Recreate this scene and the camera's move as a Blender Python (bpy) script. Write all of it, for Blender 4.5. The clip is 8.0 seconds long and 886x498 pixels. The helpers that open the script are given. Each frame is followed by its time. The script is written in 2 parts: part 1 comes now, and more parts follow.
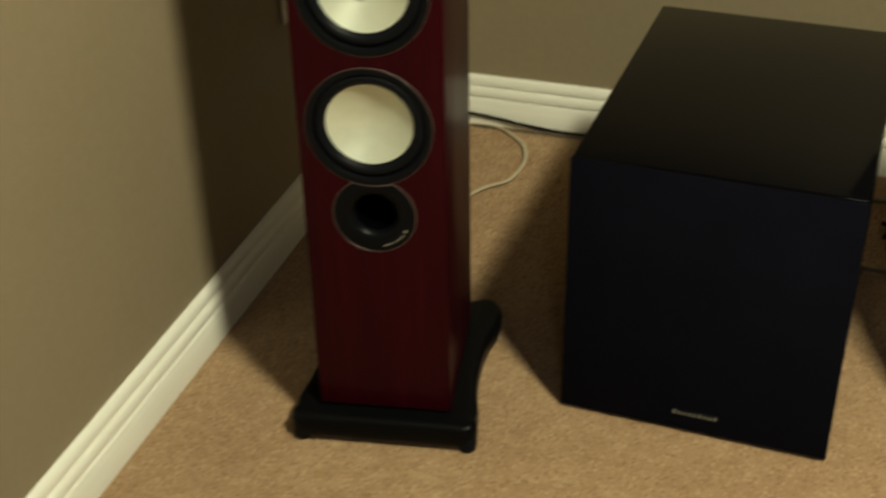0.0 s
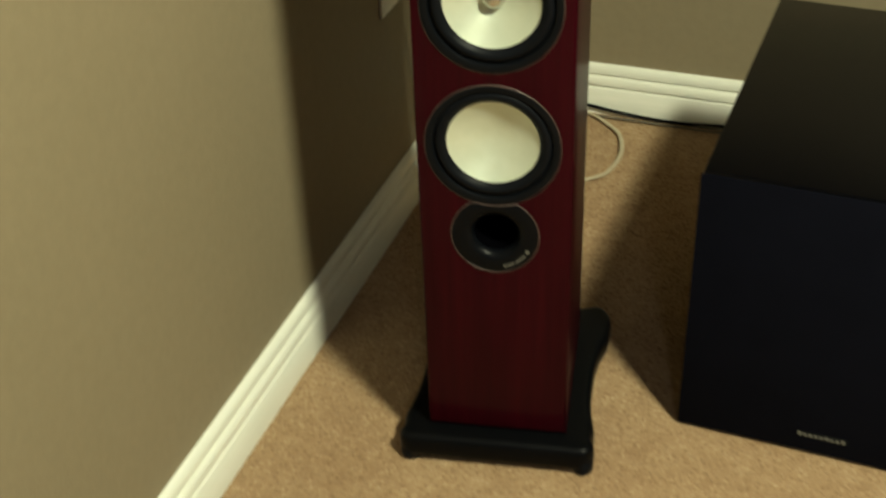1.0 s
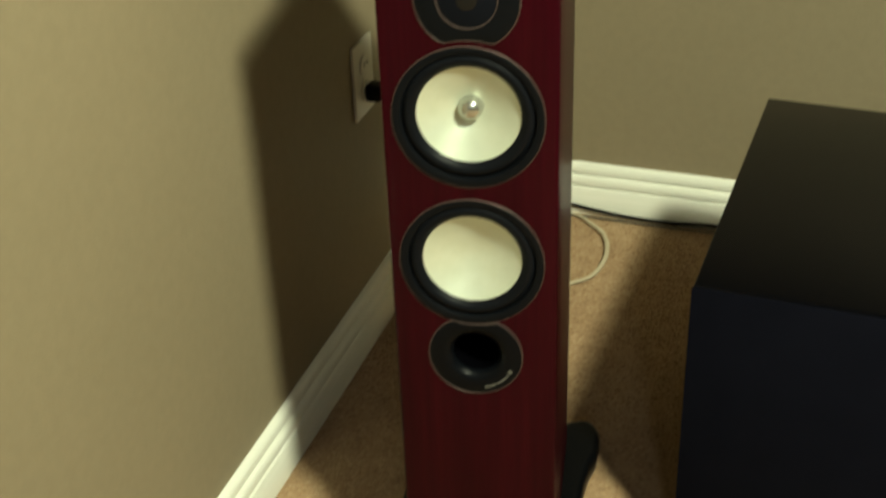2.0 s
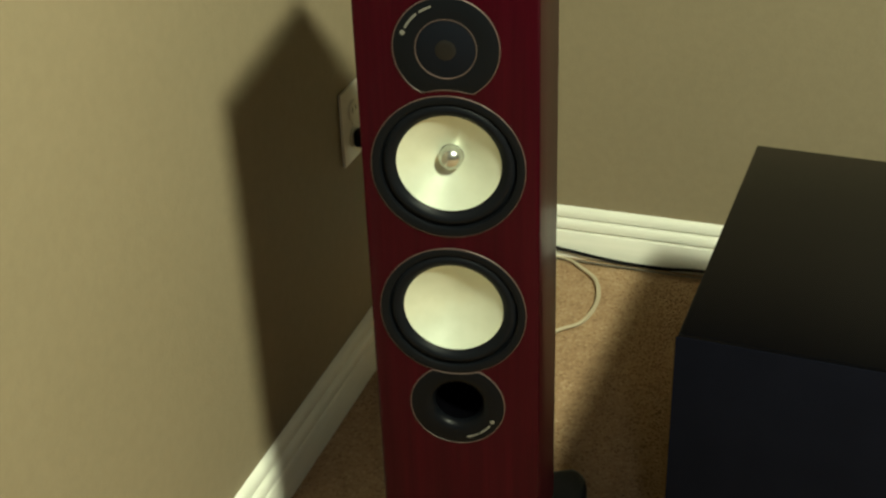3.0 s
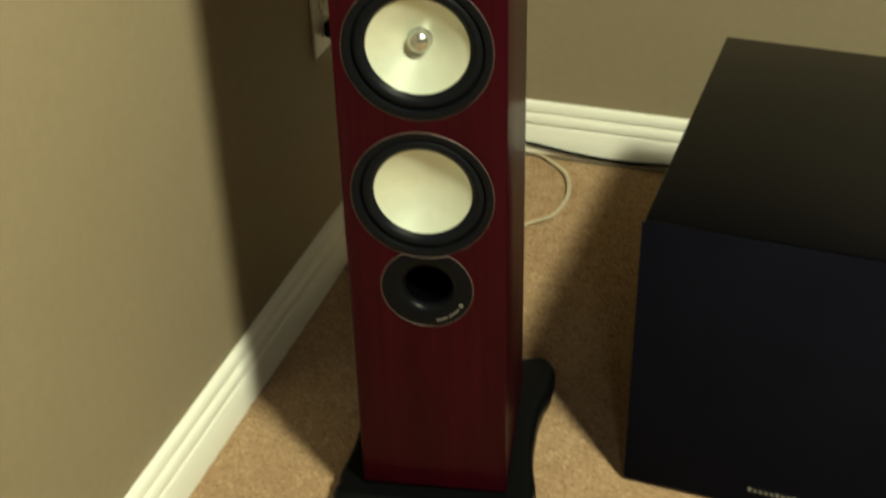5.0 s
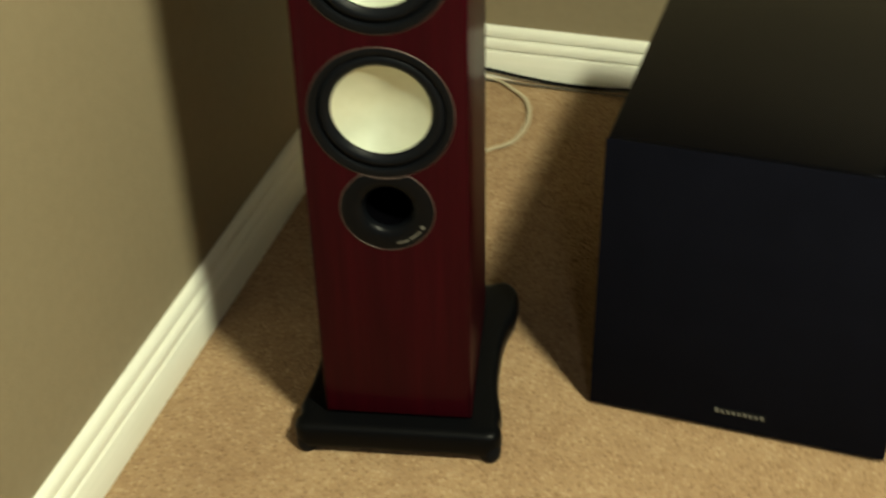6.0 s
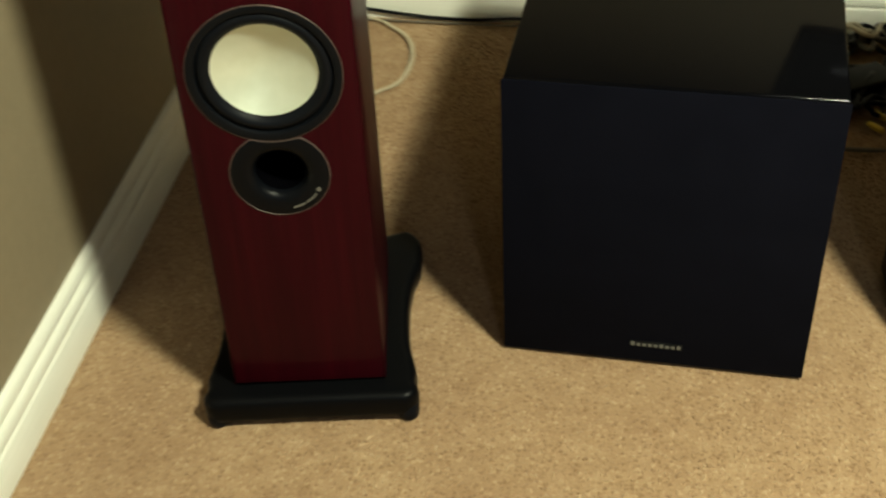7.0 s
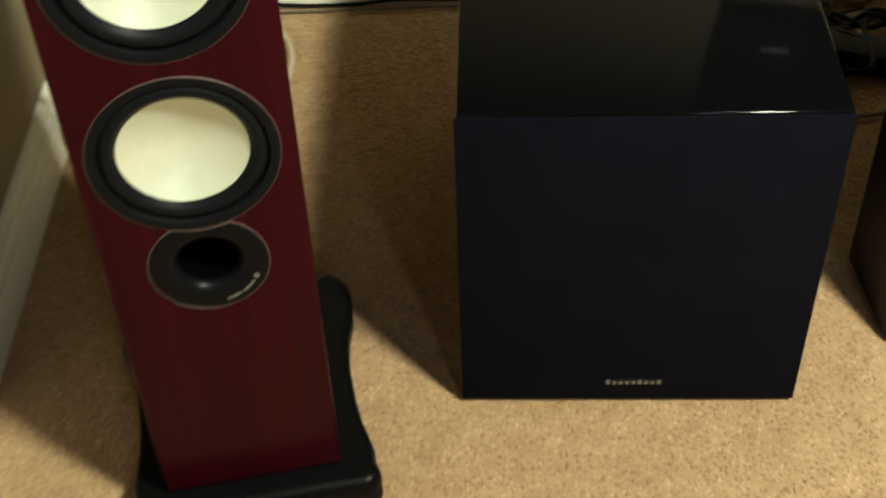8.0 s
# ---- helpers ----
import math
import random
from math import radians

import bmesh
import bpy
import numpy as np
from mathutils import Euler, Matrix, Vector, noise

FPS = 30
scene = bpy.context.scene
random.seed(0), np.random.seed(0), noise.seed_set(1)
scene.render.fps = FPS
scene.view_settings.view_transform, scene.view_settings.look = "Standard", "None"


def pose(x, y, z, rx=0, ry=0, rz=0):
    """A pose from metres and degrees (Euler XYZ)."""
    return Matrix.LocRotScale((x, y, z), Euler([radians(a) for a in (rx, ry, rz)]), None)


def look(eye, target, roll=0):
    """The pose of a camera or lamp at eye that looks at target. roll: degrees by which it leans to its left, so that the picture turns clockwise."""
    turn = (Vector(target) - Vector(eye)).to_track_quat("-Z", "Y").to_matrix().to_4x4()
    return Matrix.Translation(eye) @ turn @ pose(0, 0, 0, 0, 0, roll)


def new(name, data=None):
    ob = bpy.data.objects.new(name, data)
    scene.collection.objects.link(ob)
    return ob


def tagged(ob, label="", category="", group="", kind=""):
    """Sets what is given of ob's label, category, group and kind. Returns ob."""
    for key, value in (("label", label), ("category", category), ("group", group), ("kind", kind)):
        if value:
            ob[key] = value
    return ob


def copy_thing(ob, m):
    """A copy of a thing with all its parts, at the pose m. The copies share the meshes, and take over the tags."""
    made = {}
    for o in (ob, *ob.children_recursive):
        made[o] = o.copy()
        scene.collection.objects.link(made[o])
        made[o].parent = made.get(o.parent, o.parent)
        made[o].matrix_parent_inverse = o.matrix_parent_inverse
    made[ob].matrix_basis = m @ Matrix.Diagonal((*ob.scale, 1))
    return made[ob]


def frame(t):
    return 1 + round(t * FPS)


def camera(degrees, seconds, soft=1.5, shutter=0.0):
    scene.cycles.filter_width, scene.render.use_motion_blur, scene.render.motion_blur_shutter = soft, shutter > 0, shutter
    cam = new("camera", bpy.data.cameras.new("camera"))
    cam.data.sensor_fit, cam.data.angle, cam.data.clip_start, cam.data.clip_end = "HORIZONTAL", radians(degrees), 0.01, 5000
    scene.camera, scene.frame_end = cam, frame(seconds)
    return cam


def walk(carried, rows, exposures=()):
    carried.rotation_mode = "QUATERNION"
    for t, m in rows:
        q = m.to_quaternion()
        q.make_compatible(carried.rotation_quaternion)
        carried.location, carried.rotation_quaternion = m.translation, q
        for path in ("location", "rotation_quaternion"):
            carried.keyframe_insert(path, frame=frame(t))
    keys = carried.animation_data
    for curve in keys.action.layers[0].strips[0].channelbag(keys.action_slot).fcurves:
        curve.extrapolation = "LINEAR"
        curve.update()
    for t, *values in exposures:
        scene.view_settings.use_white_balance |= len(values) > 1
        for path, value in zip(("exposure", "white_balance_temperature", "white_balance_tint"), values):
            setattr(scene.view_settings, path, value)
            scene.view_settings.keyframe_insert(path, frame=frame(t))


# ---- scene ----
cam = camera(37.09, 8.0, soft=2.3, shutter=1.0)
PATH = [
    (0, (0.303, -1.412, 1.225), (0.025, 0.406, 0.054), -1.22),
    (0.1, (0.279, -1.412, 1.238), (0.007, 0.403, 0.042), -1.04),
    (0.5, (0.221, -1.384, 1.257), (-0.074, 0.381, 0.003), -1.06),
    (1, (0.180, -1.308, 1.265), (-0.148, 0.445, 0.018), -2.18),
    (1.5, (0.166, -1.229, 1.256), (-0.161, 0.547, 0.048), -2.85),
    (2, (0.174, -1.215, 1.255), (-0.138, 0.615, 0.119), -2.27),
    (2.2, (0.189, -1.201, 1.259), (-0.139, 0.627, 0.140), -2.18),
    (3.3, (0.199, -1.199, 1.261), (-0.118, 0.659, 0.190), -2.30),
    (3.5, (0.196, -1.204, 1.266), (-0.117, 0.656, 0.182), -2.52),
    (4, (0.192, -1.217, 1.260), (-0.110, 0.635, 0.158), -2.76),
    (4.5, (0.210, -1.216, 1.255), (-0.084, 0.593, 0.093), -1.84),
    (4.7, (0.208, -1.227, 1.249), (-0.078, 0.575, 0.072), -1.72),
    (5.8, (0.215, -1.211, 1.218), (-0.024, 0.524, -0.061), -0.76),
    (6, (0.203, -1.208, 1.201), (0.002, 0.513, -0.069), -1.39),
    (6.5, (0.231, -1.181, 1.188), (0.063, 0.511, -0.132), -2.62),
    (6.8, (0.223, -1.174, 1.197), (0.119, 0.511, -0.158), -3.84),
    (7, (0.183, -1.143, 1.192), (0.164, 0.523, -0.186), -2.94),
    (7.2, (0.155, -1.110, 1.185), (0.193, 0.543, -0.204), -2.57),
    (7.5, (0.105, -1.024, 1.193), (0.239, 0.587, -0.238), -2.63),
    (7.8, (0.089, -0.929, 1.188), (0.284, 0.635, -0.282), -2.92),
    (8, (0.067, -0.869, 1.173), (0.320, 0.659, -0.303), -2.51),
]
EXPOSURES = [(0, -0.70, 6950, 10), (0.5, -0.52, 6800, 6), (1.0, -0.36, 6650, 3), (1.5, -0.20, 6600, 2), (2.2, -0.12, 6450, 0), (4.0, -0.12, 6450, 0), (4.7, -0.13, 6700, 4), (6.0, -0.24, 6750, 4), (6.5, -0.24, 6650, 4), (7.5, -0.08, 6350, 8), (8.0, 0.06, 6350, 9)]
walk(cam, [(t, look(eye, target, roll)) for t, eye, target, roll in PATH], EXPOSURES)

# ---- world, lights, exposure ----
world = bpy.data.worlds.new("world")
scene.world = world
world.use_nodes = True
world.node_tree.nodes["Background"].inputs[0].default_value = (0.02, 0.02, 0.025, 1)
world.node_tree.nodes["Background"].inputs[1].default_value = 0.2

TURN = 10.01                                  # the room against the speaker's front
ROOM = pose(-0.1525, 1.0065, 0, 0, 0, -TURN)    # corner of the two walls, x along the back wall, -y along the left wall
LEFT = ROOM @ pose(0, -0.85, 0, 0, 0, -0.18) @ pose(0, 0.85, 0)    # the left wall stands a little out of square
CEILING = 2.40
LAMP_COLOUR, COOL_COLOUR = (0.95, 0.94, 0.70), (0.80, 0.86, 0.92)
LAMPS = [((1.05, -1.07), 585.0, LAMP_COLOUR), ((0.66, -3.25), 85.0, COOL_COLOUR)]

for (lx, ly), watts, colour in LAMPS:
    data = bpy.data.lights.new("downlight_glow", "SPOT")
    data.shadow_soft_size, data.energy, data.color = 0.125, watts, colour
    data.spot_size, data.spot_blend = radians(136), 0.40
    new("downlight_glow", data).matrix_world = pose(lx, ly, CEILING - 0.04)


# ---- materials ----
def principled(name, colour, rough=0.5, metal=0.0, spec=0.5, coat=0.0):
    m = bpy.data.materials.new(name)
    m.use_nodes = True
    b = m.node_tree.nodes["Principled BSDF"]
    b.inputs["Base Color"].default_value = (*colour, 1)
    b.inputs["Roughness"].default_value = rough
    b.inputs["Metallic"].default_value = metal
    b.inputs["Specular IOR Level"].default_value = spec
    b.inputs["Coat Weight"].default_value = coat
    b.inputs["Coat Roughness"].default_value = 0.13
    return m


def coords(m, scale=(1, 1, 1), kind="Object"):
    t = m.node_tree
    tc, mp = t.nodes.new("ShaderNodeTexCoord"), t.nodes.new("ShaderNodeMapping")
    mp.inputs["Scale"].default_value = scale
    t.links.new(tc.outputs[kind], mp.inputs["Vector"])
    return mp.outputs["Vector"]


def noisy(m, vector, scale, detail=4.0, rough=0.55):
    n = m.node_tree.nodes.new("ShaderNodeTexNoise")
    n.inputs["Scale"].default_value, n.inputs["Detail"].default_value, n.inputs["Roughness"].default_value = scale, detail, rough
    m.node_tree.links.new(vector, n.inputs["Vector"])
    return n.outputs["Fac"]


def ramp(m, fac, stops):
    r = m.node_tree.nodes.new("ShaderNodeValToRGB")
    e = r.color_ramp.elements
    while len(e) < len(stops):
        e.new(0.5)
    for k, (at, c) in zip(e, stops):
        k.position, k.color = at, (*c, 1)
    m.node_tree.links.new(fac, r.inputs["Fac"])
    return r.outputs["Color"]


def mixed(m, a, b, fac, mode="MIX"):
    n = m.node_tree.nodes.new("ShaderNodeMix")
    n.data_type, n.blend_type = "RGBA", mode
    for value, socket in ((fac, n.inputs[0]), (a, n.inputs[6]), (b, n.inputs[7])):
        if isinstance(value, bpy.types.NodeSocket):
            m.node_tree.links.new(value, socket)
        else:
            socket.default_value = value if isinstance(value, float) else (*value, 1)
    return n.outputs[2]


def put(m, socket, value):
    m.node_tree.links.new(value, m.node_tree.nodes["Principled BSDF"].inputs[socket])


def bump(m, height, strength, distance):
    n = m.node_tree.nodes.new("ShaderNodeBump")
    n.inputs["Strength"].default_value, n.inputs["Distance"].default_value = strength, distance
    m.node_tree.links.new(height, n.inputs["Height"])
    put(m, "Normal", n.outputs["Normal"])


def rough_by(m, fac, low, high):
    n = m.node_tree.nodes.new("ShaderNodeMapRange")
    n.inputs["To Min"].default_value, n.inputs["To Max"].default_value = low, high
    m.node_tree.links.new(fac, n.inputs["Value"])
    put(m, "Roughness", n.outputs["Result"])


def wall_paint():
    m = principled("khaki_wall_paint", (0.252, 0.207, 0.133), 0.6, spec=0.3)
    v = coords(m)
    put(m, "Base Color", mixed(m, ramp(m, noisy(m, v, 3.0), [(0.3, (0.256, 0.211, 0.135)), (0.7, (0.284, 0.232, 0.150))]),
                               ramp(m, noisy(m, v, 60.0), [(0.35, (0.249, 0.206, 0.132)), (0.65, (0.290, 0.238, 0.154))]), 0.4))
    bump(m, noisy(m, v, 220.0, 3.0), 0.22, 0.002)
    return m


def low_bounce_ceiling():
    # assumed dark tone for the unseen ceiling: weakens bounce so shadows stay deep
    m = principled("dark_low_bounce_ceiling", (0.16, 0.16, 0.16), 0.9)
    bump(m, noisy(m, coords(m), 120.0), 0.4, 0.003)
    return m


def trim_paint():
    m = principled("white_trim_paint", (0.80, 0.79, 0.74), 0.32)
    v = coords(m, (0.6, 0.6, 6))
    put(m, "Base Color", ramp(m, noisy(m, v, 14.0), [(0.3, (0.84, 0.85, 0.75)), (0.7, (0.90, 0.90, 0.81))]))
    bump(m, noisy(m, v, 40.0), 0.12, 0.001)
    return m


def carpet_material(name, island):
    m = principled(name, (0.40, 0.29, 0.17), 0.95, spec=0.1)
    v = coords(m)
    t = m.node_tree
    if island:
        g = t.nodes.new("ShaderNodeNewGeometry")
        pick = g.outputs["Random Per Island"]
    else:
        pick = noisy(m, v, 190.0, 2.0)
    yarn = ramp(m, pick, [(0.0, (0.292, 0.188, 0.102)), (0.25, (0.350, 0.235, 0.132)), (0.5, (0.386, 0.264, 0.152)), (0.75, (0.420, 0.293, 0.170)), (1.0, (0.492, 0.358, 0.216))])
    blotch = ramp(m, noisy(m, v, 34.0, 2.0), [(0.30, (0.84, 0.80, 0.77)), (0.5, (0.94, 0.92, 0.90)), (0.70, (1.0, 1.0, 1.0))])
    tread = ramp(m, noisy(m, v, 5.0, 3.0), [(0.35, (0.90, 0.87, 0.86)), (0.65, (1.0, 1.0, 1.0))])
    put(m, "Base Color", mixed(m, mixed(m, yarn, blotch, 1.0, "MULTIPLY"), tread, 1.0, "MULTIPLY"))
    t.nodes["Principled BSDF"].inputs["Sheen Weight"].default_value = 0.12
    bump(m, noisy(m, v, 110.0, 2.0), 0.25, 0.003)
    return m


def red_veneer():
    m = principled("red_stained_veneer", (0.07, 0.005, 0.010), 0.3, spec=0.05, coat=0.12)
    v = coords(m, (26, 26, 1.1))
    fine = coords(m, (150, 150, 3.0))
    grain = ramp(m, noisy(m, v, 2.2, 5.0), [(0.25, (0.020, 0.0007, 0.0032)), (0.5, (0.027, 0.0009, 0.0039)), (0.75, (0.035, 0.0013, 0.0046))])
    pores = ramp(m, noisy(m, fine, 3.0, 3.0), [(0.3, (0.7, 0.66, 0.66)), (0.55, (1, 1, 1))])
    put(m, "Base Color", mixed(m, grain, pores, 0.55, "MULTIPLY"))
    rough_by(m, noisy(m, fine, 2.0), 0.34, 0.48)
    bump(m, noisy(m, fine, 3.0, 3.0), 0.06, 0.001)
    return m


def black_lacquer(name, colour=(0.0022, 0.0022, 0.0028), low=0.05, high=0.10, spec=0.17):
    m = principled(name, colour, 0.15, spec=spec)
    rough_by(m, noisy(m, coords(m), 30.0), low, high)
    return m


def grille_cloth():
    m = principled("black_grille_cloth", (0.010, 0.011, 0.016), 0.9, spec=0.08)
    v = coords(m)
    w = m.node_tree.nodes.new("ShaderNodeTexChecker")
    w.inputs["Scale"].default_value = 700.0
    m.node_tree.links.new(v, w.inputs["Vector"])
    bump(m, w.outputs["Fac"], 0.3, 0.0005)
    put(m, "Base Color", ramp(m, noisy(m, v, 18.0), [(0.3, (0.0019, 0.0023, 0.0060)), (0.7, (0.0029, 0.0034, 0.0080))]))
    return m


def satin_black(name, colour=(0.0042, 0.0050, 0.0068), low=0.35, high=0.55):
    m = principled(name, colour, 0.45, spec=0.10)
    rough_by(m, noisy(m, coords(m), 60.0), low, high)
    bump(m, noisy(m, coords(m), 900.0, 2.0), 0.08, 0.0004)
    return m


def cone_metal():
    m = principled("pale_anodised_cone", (0.78, 0.76, 0.63), 0.42, metal=0.4)
    tan = m.node_tree.nodes.new("ShaderNodeTangent")
    tan.direction_type, tan.axis = "RADIAL", "Y"
    m.node_tree.links.new(tan.outputs["Tangent"], m.node_tree.nodes["Principled BSDF"].inputs["Tangent"])
    m.node_tree.nodes["Principled BSDF"].inputs["Anisotropic"].default_value = 0.35
    m.node_tree.nodes["Principled BSDF"].inputs["Anisotropic Rotation"].default_value = 0.25
    v = coords(m)
    put(m, "Base Color", ramp(m, noisy(m, v, 45.0), [(0.3, (0.70, 0.76, 0.63)), (0.7, (0.76, 0.82, 0.70))]))
    bump(m, noisy(m, v, 900.0, 2.0), 0.05, 0.0004)
    return m


WALL, CEIL, TRIM = wall_paint(), low_bounce_ceiling(), trim_paint()
CARPET, PILE = carpet_material("tan_carpet_backing", False), carpet_material("tan_carpet_pile", True)
VENEER, CLOTH, CONE = red_veneer(), grille_cloth(), cone_metal()
LACQUER = black_lacquer("black_gloss_lacquer")
PLINTH = black_lacquer("black_plinth_paint", (0.0024, 0.0026, 0.0032), 0.30, 0.42, 0.09)
BLACK, RUBBER = satin_black("satin_black_plastic"), satin_black("black_rubber", (0.0045, 0.0055, 0.0080), 0.38, 0.5)
MESH = satin_black("dark_blue_black_mesh", (0.0040, 0.0052, 0.0090), 0.5, 0.65)
PORTBLACK = satin_black("satin_black_port", (0.0030, 0.0036, 0.0050), 0.30, 0.42)
DARK = satin_black("matt_black_bore", (0.0012, 0.0012, 0.0018), 0.9, 1.0)
DARK.node_tree.nodes["Principled BSDF"].inputs["Specular IOR Level"].default_value = 0.0
HAIRLINE = principled("copper_grey_hairline", (0.12, 0.088, 0.080), 0.5, metal=0.4)
PLUG = principled("polished_silver", (0.62, 0.63, 0.58), 0.24, metal=0.9)
MARK = principled("silver_print", (0.18, 0.18, 0.165), 0.4, metal=0.2)
BADGE = principled("dull_silver_badge", (0.20, 0.20, 0.18), 0.4, metal=0.3)
DOME = principled("bronze_dome", (0.009, 0.008, 0.008), 0.5, metal=0.4)
IVORY = principled("ivory_outlet_plastic", (0.74, 0.72, 0.64), 0.35)
SLOT = principled("outlet_slot", (0.02, 0.02, 0.02), 0.8)
WIRE = principled("clear_speaker_wire", (0.54, 0.47, 0.33), 0.4, metal=0.1)
CORD = satin_black("black_cord")
GREY_CORD = principled("grey_cord", (0.13, 0.115, 0.09), 0.5)
YELLOW = principled("yellow_plastic", (0.75, 0.55, 0.05), 0.4)
CASE = black_lacquer("dark_cabinet_paint", (0.005, 0.0035, 0.0042), 0.4, 0.55)
SCREEN = principled("dark_screen_panel", (0.002, 0.002, 0.005), 0.5, spec=0.04)
CAPTION = principled("lit_caption", (0.3, 0.3, 0.3), 0.5)
cap = CAPTION.node_tree.nodes["Principled BSDF"]
cap.inputs["Emission Color"].default_value, cap.inputs["Emission Strength"].default_value = (0.8, 0.85, 1.0, 1), 0.6
BULB = principled("lit_bulb", (0.9, 0.9, 0.9), 0.4)
blb = BULB.node_tree.nodes["Principled BSDF"]
blb.inputs["Emission Color"].default_value, blb.inputs["Emission Strength"].default_value = (*LAMP_COLOUR, 1), 8.0


# ---- mesh helpers ----
def finish(bm, name, material, smooth=True):
    bmesh.ops.recalc_face_normals(bm, faces=bm.faces)
    me = bpy.data.meshes.new(name)
    bm.to_mesh(me)
    bm.free()
    me.materials.append(material)
    if smooth:
        for p in me.polygons:
            p.use_smooth = p.area < 0.0015      # broad flat faces stay flat beside their bevels
        me.set_sharp_from_angle(angle=radians(38))
    return me


def part(name, bm, material, parent, label=""):
    ob = new(name, finish(bm, name, material))
    ob.parent = parent
    return tagged(ob, label)


def thing(name, m, label, category, group="", kind=""):
    ob = new(name)
    ob.matrix_world = m
    ob.empty_display_size = 0.05
    return tagged(ob, label, category, group, kind)


def box(x0, x1, y0, y1, z0, z1, bevel=0.0, segments=2):
    bm = bmesh.new()
    bmesh.ops.create_cube(bm, size=1.0)
    for v in bm.verts:
        v.co = ((x0 + x1) / 2 + v.co.x * (x1 - x0), (y0 + y1) / 2 + v.co.y * (y1 - y0), (z0 + z1) / 2 + v.co.z * (z1 - z0))
    if bevel:
        bmesh.ops.bevel(bm, geom=list(bm.edges), offset=bevel, segments=segments, profile=0.5, affect="EDGES")
    return bm


def loops(bm, rings, closed=True):
    """Bridges rings of equally many points; returns the vertex rings."""
    made = [[bm.verts.new(p) for p in ring] for ring in rings]
    n = len(made[0])
    for a, b in zip(made, made[1:]):
        for i in range(n if closed else n - 1):
            j = (i + 1) % n
            bm.faces.new((a[i], a[j], b[j], b[i]))
    return made


def lathe(profile, cx=0.0, cz=0.0, segments=72, cap_first=False, cap_last=False):
    """Turns (radius, y) about an axis along y through (cx, cz)."""
    bm = bmesh.new()
    turn = [2 * math.pi * i / segments for i in range(segments)]
    made = loops(bm, [[(cx + r * math.cos(a), y, cz + r * math.sin(a)) for a in turn] for r, y in profile])
    if cap_first:
        bm.faces.new(made[0])
    if cap_last:
        bm.faces.new(made[-1])
    return bm


def upright(profile, cx=0.0, cy=0.0, segments=48, cap_first=True, cap_last=True):
    """Turns (radius, z) about an upright axis."""
    bm = bmesh.new()
    turn = [2 * math.pi * i / segments for i in range(segments)]
    made = loops(bm, [[(cx + r * math.cos(a), cy + r * math.sin(a), z) for a in turn] for r, z in profile])
    if cap_first:
        bm.faces.new(made[0])
    if cap_last:
        bm.faces.new(made[-1])
    return bm


def tube(points, radius, sides=10, steps=8):
    """A round cable through the points, smoothed."""
    pts = [Vector(p) for p in points]
    pts = [pts[0] * 2 - pts[1]] + pts + [pts[-1] * 2 - pts[-2]]
    line = []
    for i in range(1, len(pts) - 2):
        p0, p1, p2, p3 = pts[i - 1:i + 3]
        for k in range(steps):
            s = k / steps
            line.append(0.5 * (2 * p1 + (p2 - p0) * s + (2 * p0 - 5 * p1 + 4 * p2 - p3) * s * s + (3 * p1 - p0 - 3 * p2 + p3) * s ** 3))
    line.append(pts[-2])
    bm = bmesh.new()
    rings = []
    for i, p in enumerate(line):
        d = (line[min(i + 1, len(line) - 1)] - line[max(i - 1, 0)]).normalized()
        side = d.cross(Vector((0, 0, 1)))
        side = side.normalized() if side.length > 1e-4 else Vector((1, 0, 0))
        up = side.cross(d)
        rings.append([p + radius * (math.cos(a) * side + math.sin(a) * up) for a in [2 * math.pi * k / sides for k in range(sides)]])
    made = loops(bm, rings)
    bm.faces.new(made[0])
    bm.faces.new(made[-1])
    return bm


# ---- the room ----
def structure(name, bm, material, label, category, m=ROOM):
    ob = new(name, finish(bm, name, material))
    ob.matrix_world = m
    return tagged(ob, label, category, kind="structure")


WIDE, DEEP, T = 6.4, 7.4, 0.12
structure("wall_left", box(-0.015 - T, -0.015, -DEEP - T, 0.015, -0.05, CEILING), WALL, "khaki painted wall with fine roller texture", "wall", LEFT)
structure("wall_back", box(-0.015 - T, WIDE + T, 0.015, 0.015 + T, -0.05, CEILING), WALL, "khaki painted wall behind the loudspeakers", "wall")
structure("wall_right", box(WIDE, WIDE + T, -DEEP, 0.015, -0.05, CEILING), WALL, "plain khaki painted wall closing the room", "wall")
structure("wall_front", box(-0.11, WIDE + T, -DEEP - T, -DEEP, -0.05, CEILING), WALL, "plain khaki painted wall closing the room", "wall")
# the ceiling is out of view; its dark colour only holds down the fill
structure("ceiling", box(-0.3, WIDE + T, -DEEP - T, 0.015 + T, CEILING, CEILING + 0.1), CEIL, "unseen ceiling, kept dark to limit bounced light", "ceiling")
floor = structure("floor", box(-0.3, WIDE + T, -DEEP - T, 0.015 + T, -0.10, -0.004), CARPET, "tan fitted carpet with short cut pile", "carpet")

SECTION = [(0, -0.004), (0.015, -0.004), (0.015, 0.0493), (0.0135, 0.0515), (0.0092, 0.053), (0.0092, 0.0547), (0.0145, 0.057), (0.0148, 0.0639),
           (0.0135, 0.0703), (0.0105, 0.0744), (0.0052, 0.0762), (0.0052, 0.078), (0.0105, 0.0799), (0.0105, 0.0885), (0.0085, 0.094), (0.005, 0.0972), (0, 0.0986)]


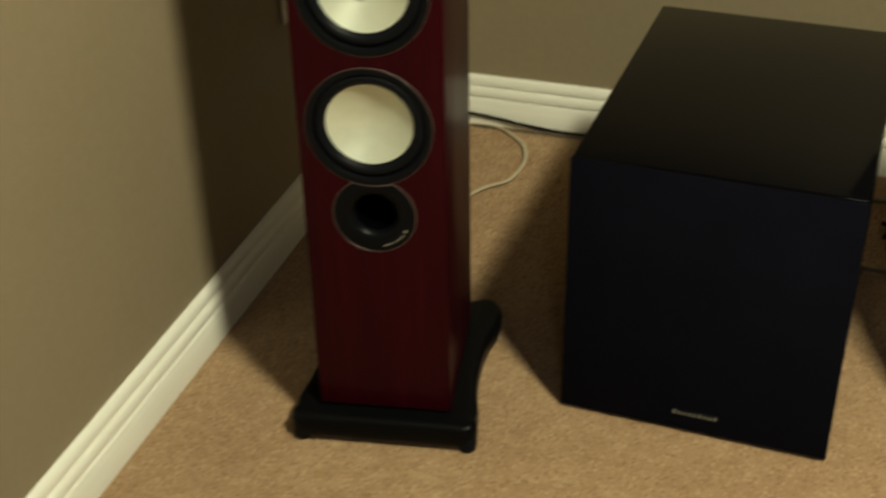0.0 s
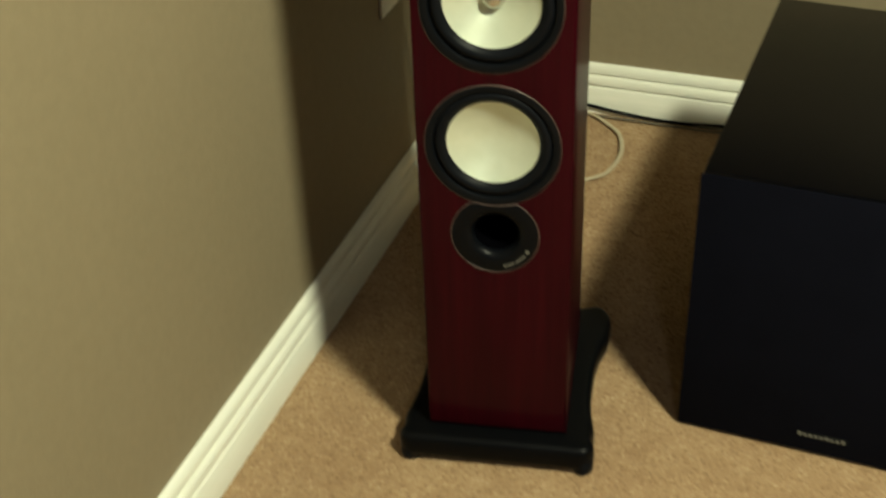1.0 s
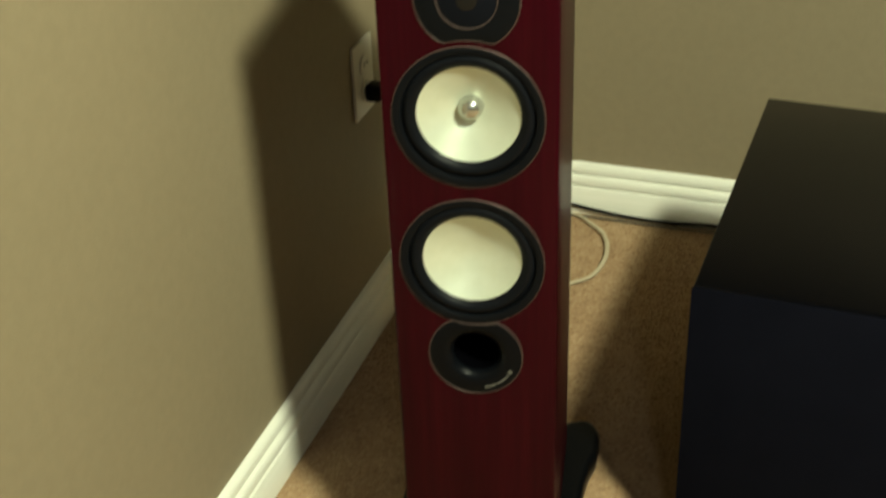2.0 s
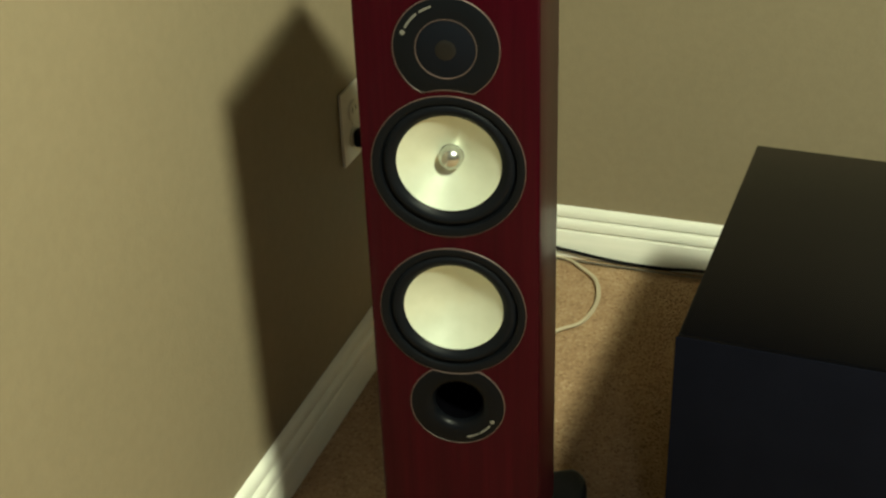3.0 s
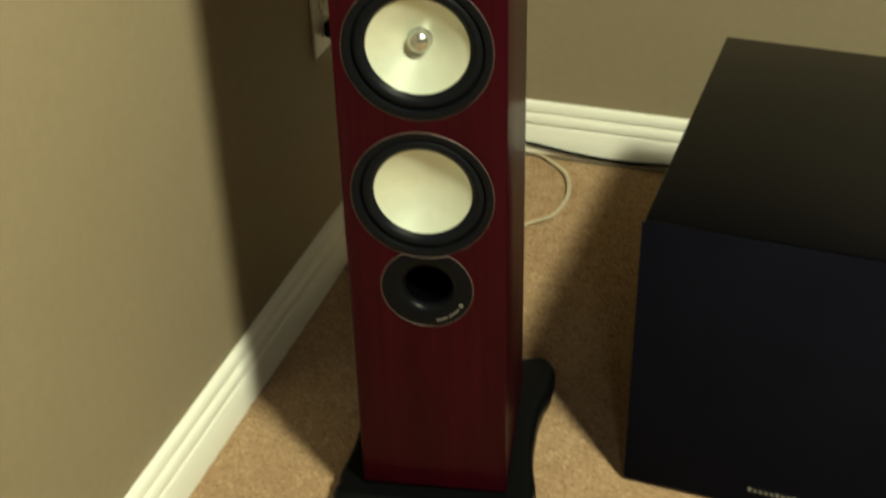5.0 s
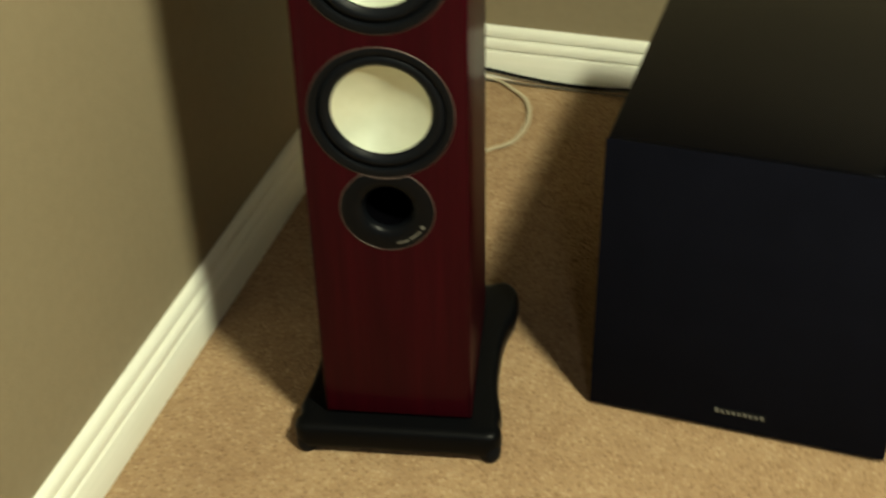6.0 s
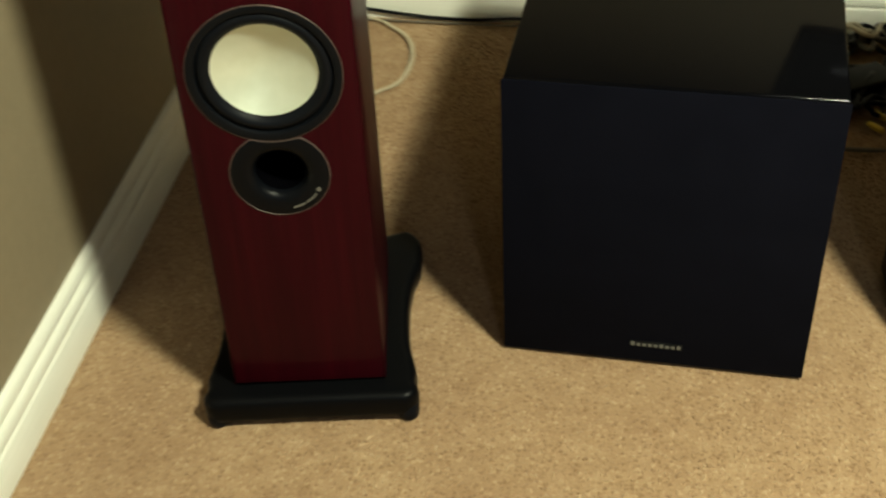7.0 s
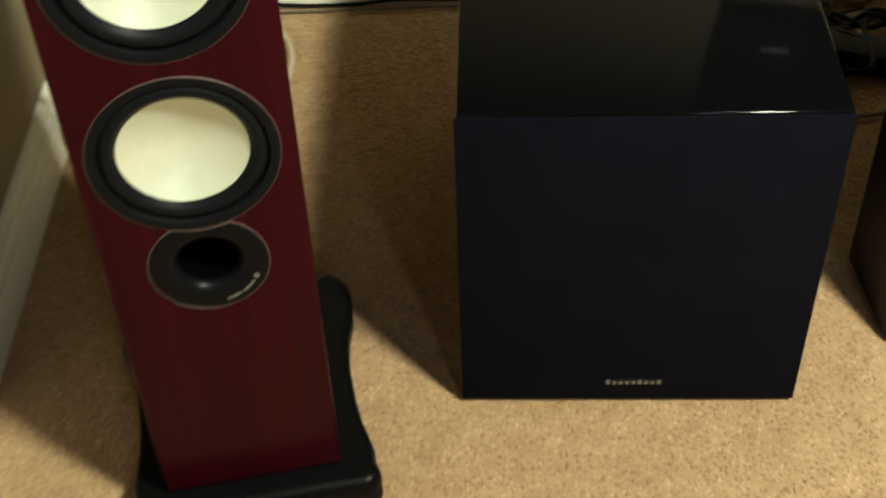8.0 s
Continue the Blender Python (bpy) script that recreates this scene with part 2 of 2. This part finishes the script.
def baseboard(name, a, b, inward, label, m=ROOM):
    """A moulded board from a to b in the room's plan, its face turned inward."""
    bm = bmesh.new()
    a, b, n = Vector((*a, 0)), Vector((*b, 0)), Vector((*inward, 0))
    rings = [[p + n * d + Vector((0, 0, z)) for d, z in SECTION] for p in (a, b)]
    made = loops(bm, rings, closed=False)
    for ring in made:
        bm.faces.new(ring)
    return structure(name, bm, TRIM, label, "baseboard", m)


baseboard("baseboard", (-0.015, -DEEP), (-0.015, 0.015), (1, 0), "white moulded baseboard along the khaki wall", LEFT)
baseboard("baseboard", (0.0, 0.015), (WIDE, 0.015), (0, -1), "white moulded baseboard behind the loudspeakers")
baseboard("baseboard", (WIDE, 0.0), (WIDE, -DEEP), (-1, 0), "white moulded baseboard")
baseboard("baseboard", (0.0, -DEEP), (WIDE - 0.015, -DEEP), (0, 1), "white moulded baseboard")


# ---- ceiling downlights ----
def downlight(m):
    lamp = thing("downlight", m, "white recessed ceiling downlight, lit warm", "downlight", "ceiling downlights")
    part("trim_ring", upright([(0.058, -0.002), (0.058, -0.010), (0.066, -0.014), (0.082, -0.009), (0.086, -0.001)], 0, 0, 48, False, False), TRIM, lamp)
    part("bulb", upright([(0.046, -0.002), (0.046, -0.022), (0.030, -0.029), (0.004, -0.031)], 0, 0, 32), BULB, lamp, "glowing reflector bulb")
    return lamp


lamp_one = downlight(pose(*LAMPS[0][0], CEILING))
copy_thing(lamp_one, pose(*LAMPS[1][0], CEILING))


# ---- tower loudspeaker ----
HALF, DEPTH, BASE, TOP = 0.0925, 0.24, 0.046, 0.899
TWEETER, UPPER, LOWER, PORT = 0.789, 0.662, 0.487, 0.360
RING = 0.0805
OFF = -0.0018                                  # the woofers sit a hair off the axis


def cabinet_shell():
    bm = bmesh.new()
    rings = [[(sx * (HALF - i), y, z) for sx, z in ((-1, BASE + i), (1, BASE + i), (1, TOP - i), (-1, TOP - i))]
             for i, y in ((0.004, 0.0), (0.0014, 0.0010), (0.0004, 0.0024), (0.0, 0.005), (0.0, DEPTH - 0.004), (0.002, DEPTH - 0.001), (0.005, DEPTH))]
    made = loops(bm, rings)
    bm.faces.new(made[-1])
    edges = [e for e in bm.edges if all(abs(v.co.y) < 1e-6 for v in e.verts)]
    for cx, cz, r, deep in ((OFF, UPPER - 0.0028, 0.073, 0.05), (OFF, LOWER - 0.0028, 0.073, 0.05), (0.0, PORT, 0.036, 0.012)):
        turn = [2 * math.pi * i / 48 for i in range(48)]
        hole = loops(bm, [[(cx + r * math.cos(a), y, cz + r * math.sin(a)) for a in turn] for y in (0.0, deep)])
        edges += [bm.edges.get((hole[0][i], hole[0][(i + 1) % 48])) for i in range(48)]
    bmesh.ops.triangle_fill(bm, use_beauty=True, use_dissolve=False, edges=edges)
    return bm


def notched(r, cz, other, clear, n=96):
    """Points of a disc of radius r round cz, cut back to stay clear of a ring round other."""
    pts = []
    for i in range(n):
        a = 2 * math.pi * i / n
        dx, dz, gap = math.cos(a), math.sin(a), other - cz
        disc = (dz * gap) ** 2 - gap * gap + clear * clear
        k = r
        if disc > 0 and dz * gap > 0:
            k = min(r, dz * gap - math.sqrt(disc))
        pts.append((k * dx, k * dz))
    return pts


def plate(cz, other, r, inner):
    """A driver plate with a hole, its outer edge notched for the ring beside it."""
    bm = bmesh.new()
    out = notched(r, cz, other, RING + 0.0035)
    n = len(out)
    rings = []
    for s, y in ((1.0, 0.0), (1.0, -0.0008), (0.985, -0.0012)):
        rings.append([(s * x, y, cz + s * z) for x, z in out])
    for ri, y in inner:
        rings.append([(ri * math.cos(2 * math.pi * i / n), y, cz + ri * math.sin(2 * math.pi * i / n)) for i in range(n)])
    loops(bm, rings)
    return bm


def outline_ring(cz, other, r, width=0.0007):
    bm = bmesh.new()
    out = notched(r, cz, other, RING + 0.0035)
    rings = []
    for grow, y in ((width, 0.0), (width, -0.0009), (0.0, -0.0013), (-0.0003, -0.0010)):
        ring = []
        for x, z in out:
            k = math.hypot(x, z)
            ring.append((x * (k + grow) / k, y, cz + z * (k + grow) / k))
        rings.append(ring)
    loops(bm, rings)
    return bm


def arc_mark(cz, r, start, end, width, y):
    bm = bmesh.new()
    n = 10
    rings = []
    for i in range(n + 1):
        a = radians(start + (end - start) * i / n)
        c, s = math.cos(a), math.sin(a)
        rings.append([((r - width / 2) * c, y, cz + (r - width / 2) * s), ((r + width / 2) * c, y, cz + (r + width / 2) * s),
                      ((r + width / 2) * c, y - 0.0004, cz + (r + width / 2) * s), ((r - width / 2) * c, y - 0.0004, cz + (r - width / 2) * s)])
    made = loops(bm, rings)
    bm.faces.new(made[0])
    bm.faces.new(made[-1])
    return bm


def dot_mark(x, z, r, y):
    return lathe([(r, y), (r, y - 0.0004), (r * 0.4, y - 0.0005)], x, z, 20, True, True)


def woofer(cz, plugged, parent):
    unit = part("woofer", lathe([(0.0798, 0.0), (0.0798, -0.0008), (0.0786, -0.0013), (0.0745, -0.0014), (0.0714, -0.0006), (0.0701, 0.0022), (0.0695, 0.0090)], OFF, cz - 0.0028, 96),
                BLACK, parent, "satin black woofer ring")
    part("hairline_ring", lathe([(0.0805, 0.0), (0.0805, -0.0009), (0.0802, -0.0012), (0.0798, -0.0012)], OFF, cz - 0.0028, 96), HAIRLINE, unit, "thin copper-grey hairline ring")
    roll = [(0.0709 - 0.0159 * k / 12, 0.0044 - 0.0052 * math.sin(math.pi * k / 12)) for k in range(13)]
    part("surround", lathe(roll, OFF, cz - 0.0014, 96), RUBBER, unit, "black rubber half-roll surround")
    if plugged:
        cone = [(0.0553 - 0.0421 * k / 10, 0.0056 + 0.0185 * (k / 10) ** 0.95) for k in range(11)]
        part("cone", lathe(cone, OFF, cz, 96), CONE, unit, "pale silver dished metal cone")
        bullet = [(0.0128, 0.034), (0.0128, 0.019)] + [(0.0128 * math.cos(a), 0.019 - 0.0105 * math.sin(a)) for a in [math.pi / 2 * k / 8 for k in range(1, 8)]]
        part("phase_plug", lathe(bullet, OFF, cz, 40, False, True), PLUG, unit, "polished silver bullet")
    else:
        cone = [(0.0553 * (1 - k / 14), 0.0056 + 0.0170 * (1 - (1 - k / 14) ** 1.7)) for k in range(14)]
        part("cone", lathe(cone, OFF, cz, 96, False, True), CONE, unit, "pale silver dished metal cone")


def plinth_mesh():
    half = [(0.0, -0.028), (0.04, -0.028), (0.08, -0.028), (0.112, -0.029)]
    half += [(0.114 + 0.018 * math.cos(a), -0.011 + 0.018 * math.sin(a)) for a in [radians(-80 + 20 * k) for k in range(7)]]
    half += [(0.1300, 0.018), (0.1265, 0.040), (0.1225, 0.064), (0.1205, 0.090), (0.1205, 0.130), (0.1220, 0.162), (0.1270, 0.194), (0.1355, 0.222)]
    half += [(0.1115 + 0.027 * math.cos(a), 0.256 + 0.040 * math.sin(a)) for a in [radians(-20 + 20 * k) for k in range(6)]]
    half += [(0.105, 0.293), (0.08, 0.284), (0.04, 0.282), (0.0, 0.282)]
    full = half + [(-x, y) for x, y in reversed(half[1:-1])]
    n = len(full)
    normals = []
    for i in range(n):
        d = Vector(full[(i + 1) % n]) - Vector(full[i - 1])
        normals.append(Vector((d.y, -d.x)).normalized())
    bm = bmesh.new()
    rings = []
    for inset, z in ((0.012, 0.006), (0.004, 0.007), (0.001, 0.010), (0.0, 0.016), (0.0, 0.030), (0.0012, 0.0360), (0.0040, 0.0398), (0.0080, 0.0418), (0.0130, 0.0425)):
        rings.append([(x - k.x * inset, y - k.y * inset, z) for (x, y), k in zip(full, normals)])
    made = loops(bm, rings)
    bm.faces.new(made[0])
    bm.faces.new(made[-1])
    return bm


def tower_speaker():
    tower = thing("tower_speaker", pose(0, 0, 0), "red-stained wooden floorstanding loudspeaker with pale metal cones on a black plinth", "loudspeaker")
    part("cabinet", cabinet_shell(), VENEER, tower, "dark red wood veneer cabinet")
    plinth = part("plinth", plinth_mesh(), PLINTH, tower, "black painted plinth with four outrigger lobes")
    for fx, fy in ((-0.117, -0.015), (0.118, -0.016), (-0.119, 0.260), (0.119, 0.260)):
        part("foot", upright([(0.010, -0.003), (0.0125, 0.000), (0.0135, 0.006), (0.0135, 0.015), (0.0120, 0.020), (0.007, 0.022)], fx, fy, 28), RUBBER, plinth, "round black foot under the plinth corner")
    part("plinth_pad", box(-0.080, 0.080, 0.01, 0.23, 0.0425, 0.0462), RUBBER, plinth)
    tweeter = part("tweeter", plate(TWEETER, UPPER, 0.0530, [(0.036, -0.0013), (0.0305, -0.0012)]), BLACK, tower, "black tweeter plate with notched edge")
    part("hairline_ring", outline_ring(TWEETER, UPPER, 0.0530), HAIRLINE, tweeter, "thin copper-grey outline")
    part("inner_ring", lathe([(0.0310, -0.0010), (0.0310, -0.0018), (0.0303, -0.0018), (0.0300, -0.0010)], 0, TWEETER, 80), HAIRLINE, tweeter, "thin copper-grey circle")
    part("grille", lathe([(0.0302, -0.0010), (0.026, -0.0022), (0.018, -0.0034), (0.0105, -0.0040)], 0, TWEETER, 64), MESH, tweeter, "dark mesh tweeter grille")
    part("dome", lathe([(0.0106, -0.0039), (0.009, -0.0044), (0.006, -0.0047), (0.002, -0.0048)], 0, TWEETER, 40, False, True), DOME, tweeter, "dull bronze dome")
    part("printed_mark", dot_mark(-0.0425, TWEETER + 0.0165, 0.0026, -0.0012), MARK, tweeter)
    part("printed_mark", arc_mark(TWEETER, 0.0452, 152, 128, 0.0022, -0.0012), MARK, tweeter)
    part("printed_mark", arc_mark(TWEETER, 0.0452, 124, 107, 0.0022, -0.0012), MARK, tweeter)
    woofer(UPPER, True, tower)
    woofer(LOWER, False, tower)
    flare = [(0.042, -0.0012)] + [(0.0270 + 0.0115 * (1 - math.sin(a)), -0.0012 + 0.0110 * (1 - math.cos(a))) for a in [math.pi / 2 * k / 6 for k in range(7)]]
    port = part("reflex_port", plate(PORT, LOWER, 0.0535, flare), PORTBLACK, tower, "black flared reflex port plate")
    part("bore", lathe([(0.0270, 0.0096), (0.0268, 0.05), (0.0265, 0.16)], 0, PORT, 48, False, True), DARK, port, "dark bore of the port")
    part("hairline_ring", outline_ring(PORT, LOWER, 0.0535), HAIRLINE, port, "thin copper-grey outline")
    part("printed_mark", dot_mark(0.0395, PORT - 0.0210, 0.0026, -0.0012), MARK, port)
    part("printed_mark", arc_mark(PORT, 0.0452, -36, -56, 0.0020, -0.0012), MARK, port)
    part("printed_mark", arc_mark(PORT, 0.0452, -59, -77, 0.0020, -0.0012), MARK, port)
    return tower


tower_speaker()


# ---- subwoofer ----
SUB_W, SUB_D, SUB_H = 0.3715, 0.5316, 0.411


def subwoofer():
    sub = thing("subwoofer", pose(0.2438, 0.0941, 0, 0, 0, -12.46), "large black gloss subwoofer with a full cloth front standing on carpet", "subwoofer")
    part("body", box(0, SUB_W, 0.0006, SUB_D, 0.004, SUB_H, 0.0030, 3), LACQUER, sub, "black gloss lacquered box")
    grille = part("grille", box(-0.002, SUB_W + 0.0015, -0.002, 0.0004, 0.003, SUB_H - 0.0026, 0.0010, 2), CLOTH, sub, "black cloth grille")
    badge = part("badge", box(SUB_W / 2 - 0.027, SUB_W / 2 + 0.039, -0.0026, -0.0019, 0.0285, 0.0375, 0.0002, 1), BLACK, grille, "black badge plate")
    for k, tall in enumerate((8, 5, 5, 5, 5, 7, 5, 5, 7)):
        x = SUB_W / 2 - 0.0255 + 0.0071 * k
        part("badge_bar", box(x, x + 0.0044, -0.0034, -0.0024, 0.0300, 0.0300 + 0.00075 * tall), BADGE, badge, "small silver bar")
    for fx in (0.04, SUB_W - 0.04):
        for fy in (0.05, SUB_D - 0.05):
            part("foot", upright([(0.016, -0.003), (0.018, 0.0), (0.018, 0.0045)], fx, fy, 24), RUBBER, sub)
    return sub


subwoofer()


# ---- wall outlet with plug ----
def wall_outlet():
    # in the left wall's plane: local x out of the wall, y along it, z up
    out = thing("wall_outlet", LEFT @ pose(-0.015, -0.449, 0.445), "ivory duplex wall outlet plate", "outlet")
    part("cover_plate", box(0.0, 0.0055, -0.0365, 0.0365, -0.059, 0.059, 0.002, 2), IVORY, out)
    for z in (0.021, -0.021):
        face = part("receptacle", lathe([(0.0165, 0.0), (0.0165, -0.0035), (0.015, -0.0042)], 0, 0, 32, True, True), IVORY, out)
        face.matrix_local = pose(0.005, 0, z, 0, 0, 90)
        for y, h in ((-0.006, 0.008), (0.006, 0.0065)):
            part("slot", box(0.0090, 0.00945, y - 0.0011, y + 0.0011, z - h / 2 + 0.003, z + h / 2 + 0.003), SLOT, out)
    part("screw", lathe([(0.003, 0.0), (0.003, -0.0012)], 0, 0, 16, True, True), IVORY, out).matrix_local = pose(0.005, 0, 0, 0, 0, 90)
    return out


wall_outlet()
plug = thing("power_plug", LEFT @ pose(-0.015, -0.449, 0.424), "black moulded power plug with its cord in the outlet", "plug")
part("plug_body", box(0.0098, 0.034, -0.0135, 0.0135, -0.013, 0.013, 0.005, 3), CORD, plug)
part("cord", tube([(0.030, 0, 0), (0.048, 0.003, -0.002), (0.062, 0.012, -0.03), (0.060, 0.03, -0.12), (0.050, 0.05, -0.26), (0.052, 0.07, -0.38), (0.075, 0.11, -0.417), (0.14, 0.16, -0.420)], 0.0035, 8, 8), CORD, plug)

# ---- cables on the carpet ----
wire = thing("speaker_wire", pose(0, 0, 0), "pale clear-jacketed speaker wire looped on the carpet", "cable")
for off in (0.006, 0.0098):
    part("strand", tube([(0.02, 0.26, 0.16), (-0.01, 0.31, 0.06), (-0.02, 0.42, 0.004), (0.0, 0.60, 0.004), (0.060 - off, 0.694, 0.004), (0.107 - off, 0.731, 0.0045), (0.128 - off, 0.781, 0.005), (0.133 - off, 0.830, 0.005),
                         (0.124 - off, 0.880, 0.0045), (0.098 - off, 0.918, 0.004), (0.056, 0.950, 0.004), (-0.02, 0.958, 0.004), (-0.07, 0.93, 0.004)], 0.0022, 8, 8), WIRE, wire)
cord = thing("black_cable", ROOM, "black cable lying along the foot of the baseboard", "cable")
part("cable_run", tube([(0.039, -0.012, 0.020), (0.121, -0.006, 0.022), (0.204, -0.006, 0.016), (0.259, -0.007, 0.010), (0.324, -0.008, 0.005), (0.398, -0.008, 0.004), (0.472, -0.007, 0.009), (0.583, -0.008, 0.006), (0.751, -0.010, 0.004), (0.938, -0.02, 0.004)], 0.0032, 8, 8), CORD, cord)
thin = thing("thin_pale_cable", ROOM, "thin pale cable lying along the baseboard", "cable")
part("cable_run", tube([(0.057, -0.018, 0.003), (0.176, -0.020, 0.003), (0.287, -0.021, 0.003), (0.425, -0.022, 0.003), (0.565, -0.021, 0.003), (0.798, -0.03, 0.003)], 0.0020, 8, 8), GREY_CORD, thin)

# ---- behind and beside the subwoofer ----
def loose_cable(name, pts, r, material, label):
    c = thing(name, pose(0, 0, 0), label, "cable", "tangled cables")
    part("cable_run", tube(pts, r, 8, 7), material, c)
    return c


rng = random.Random(4)
for k in range(9):
    pts = [(0.797 + 0.045 * rng.random(), 0.771 + 0.036 * rng.random(), 0.004)]
    for i in range(9):
        pts.append((0.852 + 0.031 * i + 0.018 * rng.random(), 0.744 + 0.068 * rng.random(), 0.006 + 0.030 * rng.random()))
    loose_cable("tangled_cable", pts, 0.0042, (WIRE if k in (1, 5) else GREY_CORD) if k % 3 else CORD, "cable in a loose tangle near the baseboard" if k % 3 else "black cable in a loose tangle near the baseboard")
for k in range(9):
    pts = [(0.761 + 0.045 * rng.random(), 0.563 + 0.108 * rng.random(), 0.004)]
    for i in range(7):
        pts.append((0.816 + 0.041 * i, 0.545 + 0.153 * rng.random(), 0.005 + 0.028 * rng.random()))
    loose_cable("tangled_cable", pts, 0.0042, CORD, "black cable in a tangle on the carpet")
for x, y, a in ((0.841, 0.644, 20), (0.949, 0.598, -35)):
    brick = thing("power_adapter", pose(x, y, 0.0, 0, 0, a), "black power adapter brick lying among cables", "adapter", "power adapters")
    part("adapter_case", box(-0.055, 0.055, -0.030, 0.030, 0.0, 0.034, 0.005, 3), BLACK, brick)
    part("cord", tube([(0.050, 0, 0.015), (0.085, 0.004, 0.008), (0.13, 0.03, 0.004), (0.19, 0.02, 0.004)], 0.003, 8, 6), CORD, brick)
loose_cable("grey_cable", [(0.673, 0.515, 0.004), (0.767, 0.492, 0.004), (0.842, 0.481, 0.004), (0.926, 0.474, 0.004), (1.045, 0.486, 0.004)], 0.0035, GREY_CORD, "grey cable lying across the carpet")
loose_cable("grey_cable", [(0.742, 0.735, 0.004), (0.880, 0.717, 0.004), (0.990, 0.704, 0.004), (1.125, 0.698, 0.004)], 0.0045, GREY_CORD, "grey cable lying across the carpet")
for x, y in ((0.857, 0.574), (0.843, 0.541)):
    jack = thing("phono_plug", pose(x, y, 0.006, 0, 0, 35), "small yellow phono plug on the carpet", "plug", "phono plugs")
    part("plug_body", lathe([(0.003, -0.016), (0.0055, -0.013), (0.0055, 0.006), (0.0035, 0.014)], 0, 0, 16, True, True), YELLOW, jack)

cabinet = thing("black_cabinet", pose(0.746, 0.066, 0, 0, 0, -5), "black painted cabinet standing on the carpet", "cabinet")
part("body", box(0.0, 0.52, 0.0, 0.150, 0.0, 0.80, 0.012, 4), CASE, cabinet)
part("base_skid", box(0.02, 0.50, 0.02, 0.13, -0.003, 0.001), RUBBER, cabinet)

tv = thing("television", ROOM @ pose(1.066, -0.020, 0.920), "flat black wall-mounted television with a dark screen", "television")
part("tv_body", box(0, 1.06, 0.006, 0.028, 0, 0.64, 0.005, 2), BLACK, tv)
screen = part("screen", box(0.02, 1.04, 0.0, 0.0055, 0.025, 0.62, 0.001, 1), SCREEN, tv, "dark screen panel")
part("caption_bar", box(0.125, 0.140, -0.0012, -0.0002, 0.165, 0.181), CAPTION, screen, "dim lit caption bar")
part("caption_bar", box(0.146, 0.200, -0.0012, -0.0002, 0.165, 0.181), CAPTION, screen, "dim lit caption bar")
part("wall_mount", box(0.35, 0.71, 0.028, 0.035, 0.2, 0.45), BLACK, tv)


# ---- carpet pile ----
def carpet_pile():
    gen = np.random.default_rng(7)
    step = 0.0062
    xs, ys = np.meshgrid(np.arange(0.002, 1.75, step), np.arange(-2.05, -0.002, step))
    n = xs.size
    cx = xs.ravel() + gen.uniform(-0.4, 0.4, n) * step
    cy = ys.ravel() + gen.uniform(-0.4, 0.4, n) * step
    height = gen.uniform(0.0018, 0.0026, n)
    wide = gen.uniform(0.0042, 0.0062, n)
    ang = gen.uniform(0, 2 * np.pi, n)
    lean = gen.uniform(0, 0.003, n)
    turn = gen.uniform(0, 2 * np.pi, n)
    v = np.zeros((n, 4, 3))
    for k in range(3):
        v[:, k, 0] = cx + wide * np.cos(ang + k * 2.0944)
        v[:, k, 1] = cy + wide * np.sin(ang + k * 2.0944)
        v[:, k, 2] = -0.0045
    v[:, 3, 0], v[:, 3, 1], v[:, 3, 2] = cx + lean * np.cos(turn), cy + lean * np.sin(turn), -0.0045 + height
    first = np.arange(n)[:, None] * 4
    faces = np.stack([first + [0, 1, 3], first + [1, 2, 3], first + [2, 0, 3]], 1).reshape(-1, 3)
    me = bpy.data.meshes.new("carpet_pile")
    me.from_pydata(v.reshape(-1, 3), [], faces.tolist())
    me.materials.append(PILE)
    ob = new("carpet_pile", me)
    ob.parent = floor
    return tagged(ob, "tan cut-pile carpet tufts", kind="stuff")


carpet_pile()
